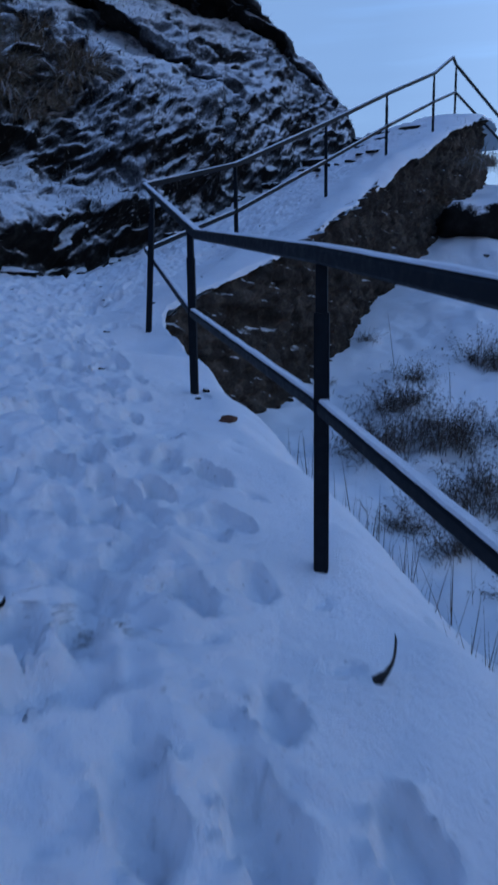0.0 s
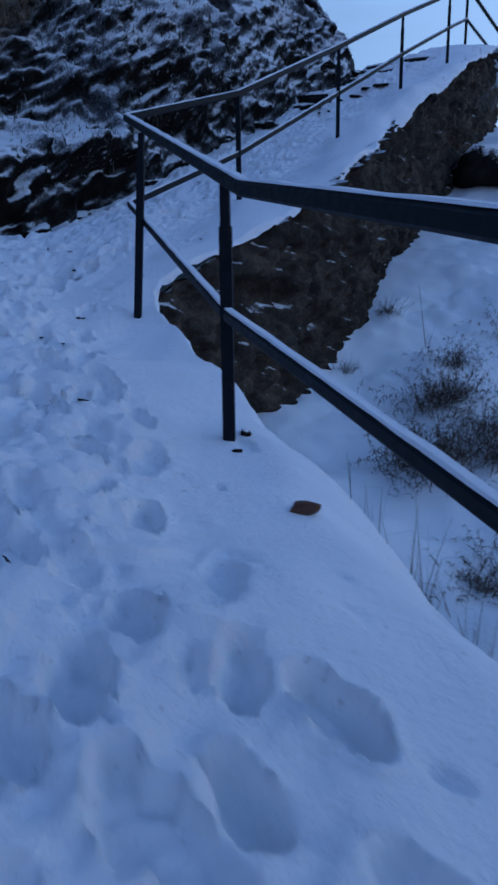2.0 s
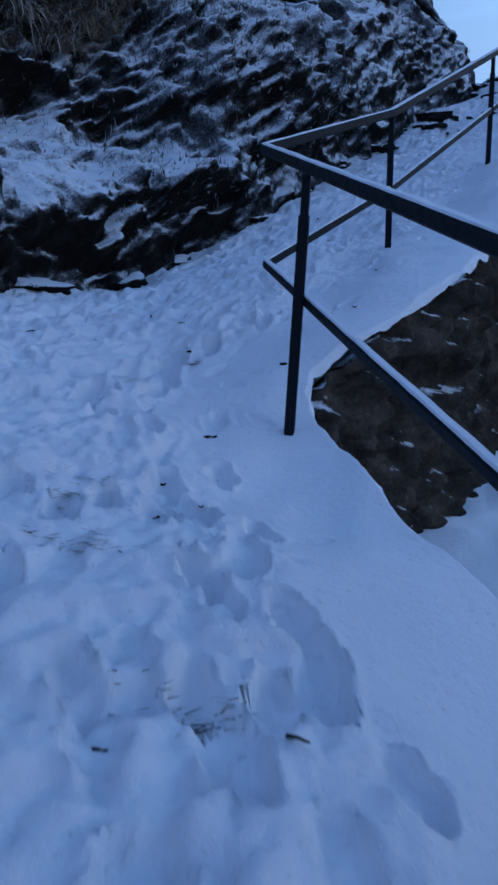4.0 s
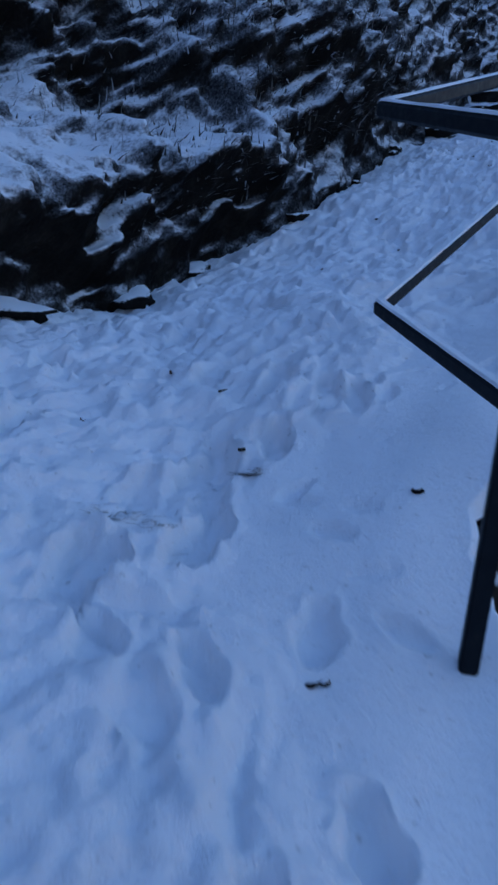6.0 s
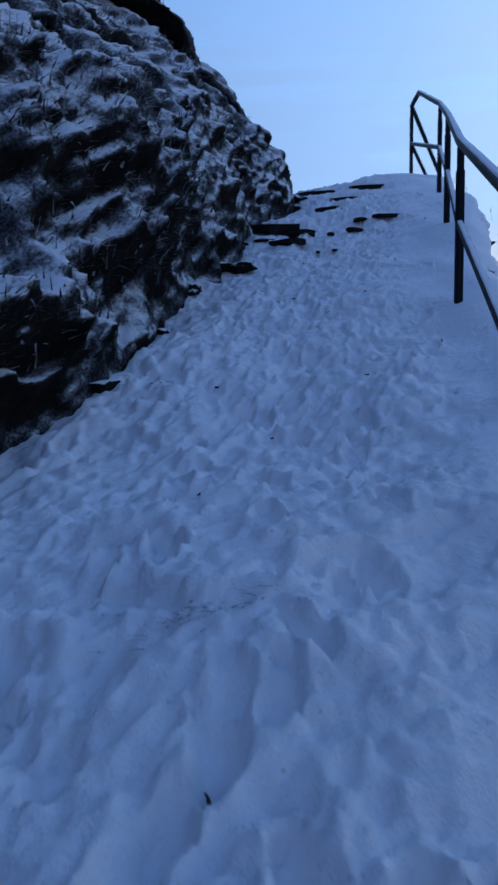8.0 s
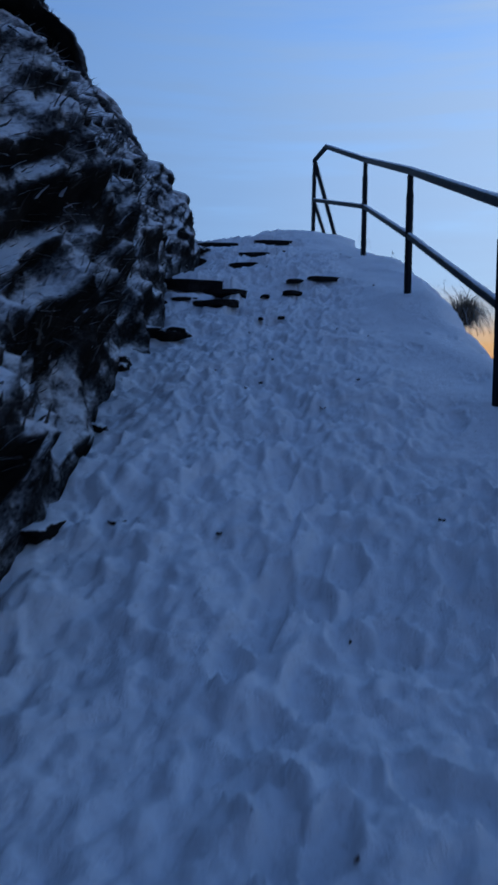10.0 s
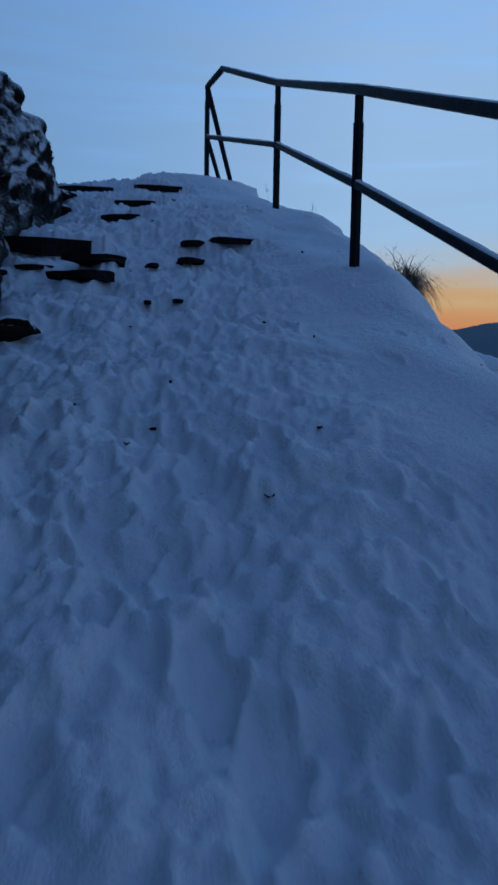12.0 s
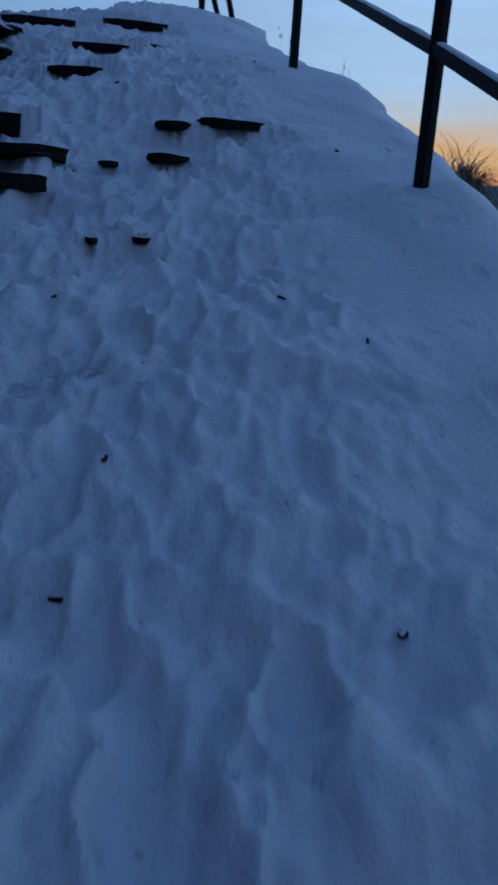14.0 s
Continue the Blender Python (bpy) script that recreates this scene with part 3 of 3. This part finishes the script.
for k, ((ax, ay), (bx2, by2), rise) in enumerate(STEPS):
    length = math.hypot(bx2 - ax, by2 - ay)
    turn = math.degrees(math.atan2(by2 - ay, bx2 - ax))
    tall = 0.62 * rise
    bm = bmesh.new()
    bmesh.ops.create_cube(bm, size=1)
    bmesh.ops.subdivide_edges(bm, edges=bm.edges[:], cuts=6, use_grid_fill=True)
    for v in bm.verts:
        v.co = Vector((v.co.x * length, v.co.y * 0.3, v.co.z * tall))
        w = Vector((k * 4.0, 0, 0))
        v.co += Vector((0.02 * noise.noise(v.co * 9 + w), 0.022 * noise.noise(v.co * 8 + w) + 0.012 * noise.noise(v.co * 23 + w), 0.006 * noise.noise(v.co * 8 - w)))
        out_end = min(1.0, abs(v.co.x) / length * 2)
        v.co.y += 0.09 * out_end ** 3 + 0.035 * noise.noise(Vector((v.co.x * 5, k * 3.0, 0)))
        if v.co.z < 0:
            v.co.z *= 1 - 0.7 * out_end ** 2.5 + 0.25 * noise.noise(Vector((v.co.x * 7, k * 5.0, 2)))
    nxs, nys = -math.sin(radians(turn)), math.cos(radians(turn))
    cx, cy = (ax + bx2) / 2 + nxs * 0.11, (ay + by2) / 2 + nys * 0.11
    z = float(path_z((ax + bx2) / 2, (ay + by2) / 2)) + 0.45 * rise - tall / 2
    loose("step_slab", bm, SLAB, pose(cx, cy, z, 0, 0, turn), "dark stone step slab capped with snow", "step", "stone steps")

# ---- stones along the foot of the bank ----
STONES = [(-1.17, 9.9, 0.10, 1), (-0.76, 11.0, 0.09, 2), (-2.3, 8.45, 0.26, 3), (-2.6, 7.2, 0.24, 4), (-1.6, 9.75, 0.16, 5), (-0.45, 12.05, 0.2, 6), (0.13, 12.62, 0.15, 7),
          (-0.1, 12.75, 0.24, 8), (-0.65, 11.5, 0.12, 9), (0.35, 14.6, 0.3, 10), (0.85, 15.4, 0.26, 11), (1.3, 16.0, 0.26, 12), (1.5, 16.45, 0.3, 13), (0.15, 13.7, 0.22, 14),
          (-2.95, 6.7, 0.2, 15), (-0.95, 10.75, 0.12, 16), (-0.85, 10.0, 0.04, 17), (-1.95, 9.05, 0.2, 20)]
for x, y, s, k in STONES:
    loose("stone", rock_bm(s, k, (1.45, 0.9, 0.42), 3, 1.0), ROCK, pose(x, y, ground_at(x, y) + s * 0.12, 0, 0, k * 47), "dark angular stone half buried in snow", "stone", "stones at the bank", True)
for x, y, z, s, k in [(4.2, 14.2, 3.1, 0.95, 31), (4.7, 14.9, 2.8, 0.85, 32), (5.4, 14.3, 2.9, 1.0, 33), (5.6, 15.6, 2.9, 1.1, 34), (4.3, 13.4, 2.2, 0.5, 35), (6.6, 14.6, 2.6, 1.0, 36)]:
    loose("boulder", rock_bm(s, k, (1.1, 1.0, 0.75), 4, 0.5), ROCK, pose(x, y, z, 0, 0, k * 31), "large dark boulder covered with snow", "boulder", "boulders beside the wall", True)


# ---- grass, heath and brambles ----
def blade(verts, faces, p, d, droop, length, width, segs=4):
    """One bent blade, a narrow strip that tapers."""
    side = d.cross(Vector((0, 0, 1)))
    side = (side.normalized() if side.length > 0.01 else Vector((1, 0, 0))) * width
    q, step, i0 = p.copy(), length / segs, len(verts)
    v = d.copy()
    for k in range(segs + 1):
        w = side * (1 - 0.85 * k / segs)
        verts += [tuple(q - w), tuple(q + w)]
        q = q + v * step
        v = (v + Vector((0, 0, -droop))).normalized()
    faces += [(i0 + 2 * k, i0 + 2 * k + 1, i0 + 2 * k + 3, i0 + 2 * k + 2) for k in range(segs)]


def mesh_of(name, verts, faces, mat):
    me = bpy.data.meshes.new(name)
    me.from_pydata(verts, [], faces)
    me.materials.append(mat)
    return me


def tuft_mesh(seed, count, length, droop, mat):
    r, v, f = random.Random(seed), [], []
    for _ in range(count):
        a = r.uniform(0, 6.28)
        d = Vector((math.cos(a) * r.uniform(0.2, 1), math.sin(a) * r.uniform(0.2, 1), r.uniform(0.35, 1.1))).normalized()
        blade(v, f, Vector((r.gauss(0, 0.05), r.gauss(0, 0.05), -0.03)), d, droop * r.uniform(0.6, 1.3), length * r.uniform(0.55, 1.1), r.uniform(0.004, 0.010))
    return mesh_of("grass_tuft", v, f, mat)


rnd = random.Random(11)
TUFTS = [tuft_mesh(k, 300, 0.5, 0.62, DRY) for k in range(5)]
picks = 0
while picks < 210:
    i, j = rnd.randrange(90, Xb.shape[0] - 45), rnd.randrange(42, 160)
    if not (0.9 < UP[j] < 6.5 and 3 < by[i] < 10.4):
        continue
    if vnoise(by[i] * 1.1, UP[j] * 1.1, 3.0) < 0.0:
        continue
    ob = tagged(new("grass_tuft", TUFTS[picks % 5]), "tuft of dry brown grass dusted with frost", "grass", "grass tufts on the bank")
    s = rnd.uniform(0.7, 1.5)
    ob.matrix_basis = pose(Xb[i, j], Yb[i, j], Zb[i, j], rnd.uniform(-15, 15), rnd.uniform(5, 25), rnd.uniform(0, 360)) @ Matrix.Diagonal((s, s, s, 1))
    picks += 1

# heath: short frosted sprigs all over the steep parts
v, f = [], []
for _ in range(90000):
    i, j = rnd.randrange(60, Xb.shape[0] - 30), rnd.randrange(20, 210)
    if by[i] < 3 or UP[j] < 0.35:
        continue
    if vnoise(S[i, j] * 1.4, UP[j] * 1.4, 9.0) + rnd.uniform(-0.5, 0.5) < -0.05:
        continue
    a = rnd.uniform(0, 6.28)
    d = Vector((-nx[i] + 0.8 * math.cos(a), -ny[i] + 0.8 * math.sin(a), rnd.uniform(-0.3, 1.2))).normalized()
    blade(v, f, Vector((Xb[i, j] + rnd.gauss(0, 0.02), Yb[i, j] + rnd.gauss(0, 0.02), Zb[i, j])), d, rnd.uniform(-0.1, 0.4), rnd.uniform(0.04, 0.13), rnd.uniform(0.003, 0.010), 2)
thing("heath", mesh_of("heath", v, f, MOSS), None, "low frosted heath and moss covering the bank", "vegetation", "stuff")


def shrub_mesh(seed, stems, height, leaves):
    """A bramble: arching stems with a few withered leaves."""
    r, v, f = random.Random(seed), [], []
    for _ in range(stems):
        a = r.uniform(0, 6.28)
        d = Vector((math.cos(a) * r.uniform(0.1, 0.9), math.sin(a) * r.uniform(0.1, 0.9), 1)).normalized()
        p = Vector((r.gauss(0, 0.12), r.gauss(0, 0.12), -0.05))
        n0 = len(v)
        blade(v, f, p, d, r.uniform(0.02, 0.35), height * r.uniform(0.5, 1.2), 0.0035, 7)
        spine = [(Vector(v[k]) + Vector(v[k + 1])) / 2 for k in range(n0, len(v), 2)]
        for q in spine[2:]:
            for _ in range(leaves):
                e = Vector((r.gauss(0, 1), r.gauss(0, 1), r.gauss(-0.2, 0.7))).normalized()
                blade(v, f, q + Vector((r.gauss(0, 0.006), r.gauss(0, 0.006), r.gauss(0, 0.006))), e, 0.5, r.uniform(0.03, 0.09), r.uniform(0.002, 0.006), 3)
    return mesh_of("bramble", v, f, STEM)


BUSHES = [(2.29, 6.95, 1.1), (2.45, 7.15, 0.9), (2.0, 5.8, 0.8), (2.15, 5.5, 0.9), (1.93, 9.3, 0.45), (3.54, 8.91, 1.1), (3.75, 8.7, 0.9), (2.74, 6.02, 1.0), (2.95, 6.2, 0.8), (3.18, 5.28, 1.1),
          (2.6, 7.9, 0.8), (1.42, 7.8, 0.35), (2.35, 4.2, 0.7), (2.7, 3.75, 0.7)]
SHRUBS = [shrub_mesh(40 + k, 70, 0.6, 4) for k in range(4)]
for k in range(54):
    if k < len(BUSHES):
        x, y, size = BUSHES[k]
    else:
        y, size = rnd.uniform(0.0, 11), rnd.uniform(0.5, 1.1)
        x = float(edge_x(y)) + rnd.uniform(2.0, 5.0)
    ob = tagged(new("bramble", SHRUBS[k % 4]), "withered brown bramble poking out of snow", "shrub", "brambles below the railing")
    ob.matrix_basis = pose(x, y, gully_at(x, y) - 0.02, rnd.uniform(-12, 12), rnd.uniform(-12, 12), rnd.uniform(0, 360)) @ Matrix.Diagonal((size, size, size * 0.85, 1))


def stalk_mesh(seed, height, heads):
    """One dead stalk, bent or forked, some with a seed head."""
    r, v, f = random.Random(seed), [], []
    d = Vector((r.uniform(-0.3, 0.4), r.uniform(-0.35, 0.35), 1)).normalized()
    blade(v, f, Vector((0, 0, -0.06)), d, r.uniform(-0.03, 0.08), height * r.uniform(0.5, 1.15), r.uniform(0.002, 0.0034), 6)
    tip = (Vector(v[-1]) + Vector(v[-2])) / 2
    if r.random() < 0.4:
        e = Vector((r.gauss(0, 1), r.gauss(0, 1), r.uniform(-0.6, 0.4))).normalized()
        blade(v, f, tip, e, 0.1, height * r.uniform(0.15, 0.4), 0.002, 3)
    for q in range(14 if heads else 0):
        e = Vector((r.gauss(0, 1), r.gauss(0, 1), r.gauss(0.2, 0.7))).normalized()
        blade(v, f, tip - d * r.uniform(0, 0.12), e, 0.5, r.uniform(0.03, 0.07), 0.003, 3)
    return mesh_of("stalk", v, f, STEM)


STALKS = [stalk_mesh(70 + k, 0.42, False) for k in range(9)]
SEEDED = [stalk_mesh(90 + k, 0.42, True) for k in range(4)]


def stalks(x, y, z, count, spread, size, meshes, label, group=""):
    root = empty("dry_stalks", (x, y, z), label, "stalks", group)
    for k in range(count):
        ob = new("stalk", meshes[rnd.randrange(len(meshes))])
        ob.parent = root
        ob.matrix_basis = pose(rnd.gauss(0, spread), rnd.gauss(0, spread), 0, rnd.uniform(-8, 8), rnd.uniform(-8, 12), rnd.uniform(0, 360)) @ Matrix.Scale(size * rnd.uniform(0.7, 1.2), 4)


for k in range(14):
    y = 0.2 + 0.2 * k + rnd.uniform(-0.08, 0.08)
    over = rnd.uniform(0.2, 0.42)
    x = float(edge_x(y)) + over
    stalks(x, y, ground_at(x, y) - 0.62 * (over / 0.46) ** 1.3 - 0.02, 10, 0.07, 0.9, STALKS, "dead straight weed stalks sticking out of snow", "stalks below the railing")
for x, y in [(2.3, 8.4), (3.0, 7.2), (1.5, 4.6)]:
    stalks(x, y, gully_at(x, y), 2, 0.04, 1.6, STALKS, "lone bent dead stalks in the snow", "lone stalks")
ib, jb = int(np.argmin(np.abs(by - 11.6))), int(np.argmin(np.abs(UP - 3.3)))
stalks(Xb[ib, jb], Yb[ib, jb], Zb[ib, jb], 6, 0.05, 1.1, SEEDED, "withered seed heads on thin stalks above the bank")
for y, s in [(14.6, 0.5), (16.0, 0.55), (12.9, 0.35)]:
    stalks(float(edge_x(y)) + 0.02, y, float(path_z(edge_x(y), y)) - 0.1, 4, 0.06, s, SEEDED, "fine dry seed stalks at the snowy path edge", "stalks at the path edge")

# grass clump past the edge of the climb, against the glow
for x, y, s in [(4.05, 14.05, 0.75), (3.85, 13.8, 0.6), (4.25, 14.4, 0.7)]:
    ob = tagged(new("grass_clump", TUFTS[int(s * 10) % 5]), "shaggy dry grass clump on the boulders", "grass", "grass at the path edge")
    ob.matrix_basis = pose(x, y, 4.27, 0, 0, 80 * s) @ Matrix.Diagonal((s * 1.3, s * 1.3, s * 1.7, 1))

# ---- fallen leaves, twigs and grit on the snow ----
def leaf_bm(size, seed):
    r = random.Random(seed)
    bm = bmesh.new()
    top = []
    for k in range(12):
        a = k / 12 * 6.283
        w = size * (0.6 + 0.4 * abs(math.cos(a))) * r.uniform(0.85, 1.1)
        top.append((math.cos(a) * w, math.sin(a) * w * 0.55, 0.25 * size * math.cos(2 * a) + r.uniform(0, 0.1) * size))
    lo = [bm.verts.new((x, y, z - 0.004)) for x, y, z in top]
    hi = [bm.verts.new(t) for t in top]
    c0, c1 = bm.verts.new((0, 0, -0.012)), bm.verts.new((0, 0, -0.006))
    for k in range(12):
        j = (k + 1) % 12
        bm.faces.new((hi[k], hi[j], c1))
        bm.faces.new((lo[j], lo[k], c0))
        bm.faces.new((lo[k], lo[j], hi[j], hi[k]))
    return bm


def twig_bm(length, seed):
    r = random.Random(seed)
    bm = bmesh.new()
    p, d = Vector((-length / 2, 0, 0.006)), Vector((1, 0, 0.1))
    rings = []
    n = 7
    for k in range(n + 1):
        w = 0.006 * (1 - 0.6 * k / n)
        rings.append([bm.verts.new(p + Vector((0, math.cos(a), math.sin(a))) * w) for a in (0, 1.26, 2.51, 3.77, 5.03)])
        p = p + d.normalized() * length / n
        d += Vector((0, r.uniform(-0.35, 0.35), r.uniform(-0.12, 0.12)))
    for a, b in zip(rings, rings[1:]):
        for k in range(5):
            bm.faces.new((a[k], a[(k + 1) % 5], b[(k + 1) % 5], b[k]))
    bm.faces.new(rings[0][::-1])
    bm.faces.new(rings[-1])
    return bm


loose("brown_stone", rock_bm(0.062, 77, (1.2, 0.6, 0.42), 3, 0.6), LEAF, pose(1.27, 1.96, ground_at(1.27, 1.96) + 0.015, 0, 0, -10), "reddish brown stone lying in the snow", "stone")
for k in range(16):
    y = rnd.uniform(-1, 14)
    x = rnd.uniform(foot_x(y) + 0.5, edge_x(y) - 0.3)
    loose("dead_leaf", leaf_bm(rnd.uniform(0.008, 0.02), k + 3), LEAF if k % 3 else BARK, pose(x, y, ground_at(x, y) + 0.004, rnd.uniform(-20, 20), rnd.uniform(-20, 20), rnd.uniform(0, 360)),
          "small dark dead leaf pressed into snow", "leaf", "leaves on the path")
for k in range(14):
    y = rnd.uniform(-1, 15)
    x = rnd.uniform(foot_x(y) + 0.4, edge_x(y) - 0.3)
    loose("twig", twig_bm(rnd.uniform(0.02, 0.06), k), BARK, pose(x, y, ground_at(x, y) + 0.002, 0, rnd.uniform(-8, 8), rnd.uniform(0, 360)), "thin dark twig lying in the snow", "twig", "twigs on the path")


# the broken stick by the railing
r = random.Random(5)
bm = bmesh.new()
rings = []
p, d = Vector((-0.05, 0, -0.02)), Vector((0.6, 0.1, 0.35))
for k in range(9):
    w = (0.034, 0.036, 0.03, 0.022, 0.016, 0.013, 0.011, 0.008, 0.003)[k]
    rings.append([bm.verts.new(p + Vector((math.sin(a) * 0.5, math.cos(a), math.sin(a))) * w * r.uniform(0.8, 1.2)) for a in (0, 0.9, 1.8, 2.7, 3.6, 4.5, 5.4)])
    p = p + d.normalized() * 0.032
    d += Vector((-0.09, r.uniform(-0.1, 0.1), 0.12))
for a, b in zip(rings, rings[1:]):
    for k in range(7):
        bm.faces.new((a[k], a[(k + 1) % 7], b[(k + 1) % 7], b[k]))
bm.faces.new(rings[0][::-1])
bm.faces.new(rings[-1])
loose("broken_stick", bm, BARK, pose(2.14, -0.45, ground_at(2.14, -0.45), 0, 0, 10) @ Matrix.Diagonal((0.75, 0.75, 0.6, 1)), "dark broken stick stuck in the snow", "stick")

# small stones and frozen turf that show through the snow
for x, y, s, k in [(1.14, -0.54, 0.035, 51), (0.97, 2.72, 0.05, 52), (0.96, 2.52, 0.028, 53), (-0.21, 5.54, 0.03, 54), (-0.44, 4.76, 0.022, 55), (-0.27, 3.88, 0.018, 56), (0.34, 9.38, 0.02, 57),
                   (-0.5, 9.71, 0.02, 58), (0.85, 10.94, 0.018, 59), (-0.85, 5.79, 0.022, 60), (-0.5, 4.12, 0.02, 61), (0.37, 11.35, 0.02, 62), (-0.34, 9.09, 0.02, 63), (-0.47, 4.74, 0.025, 64)]:
    loose("pebble", rock_bm(s * 0.7, k, (1.3, 0.9, 0.6), 2), SLAB, pose(x, y, ground_at(x, y) + s * 0.1, 0, 0, k * 37), "small dark pebble showing through snow", "stone", "pebbles on the path", True)

turf_v, turf_f = [], []
for k, (x, y, turn, wide, long) in enumerate([(1.33, -0.48, 10, 0.03, 0.09), (-0.72, 3.82, 5, 0.04, 0.09), (0.98, 12.73, -25, 0.05, 0.10), (-0.66, 3.62, 0, 0.02, 0.08), (0.02, 2.71, 25, 0.015, 0.08),
                                              (-0.51, 3.27, 0, 0.02, 0.1), (-1.1, 5.2, 10, 0.03, 0.09), (-0.81, 5.69, 0, 0.012, 0.03), (0.6, 12.0, -20, 0.03, 0.1), (-0.9, 7.2, 20, 0.03, 0.1)]):
    for _ in range(60):
        a = rnd.uniform(-0.5, 0.5) + radians(turn) + (3.14 if rnd.random() < 0.4 else 0)
        qx, qy = x + rnd.gauss(0, long), y + rnd.gauss(0, wide)
        blade(turf_v, turf_f, Vector((qx, qy, ground_at(qx, qy) + 0.003)), Vector((math.cos(a), math.sin(a), rnd.uniform(0.1, 0.4))).normalized(), 0.12, rnd.uniform(0.02, 0.06), rnd.uniform(0.001, 0.003), 3)
thing("frozen_turf", mesh_of("frozen_turf", turf_v, turf_f, STEM), None, "flattened frozen turf showing through the snow", "grass", "stuff")
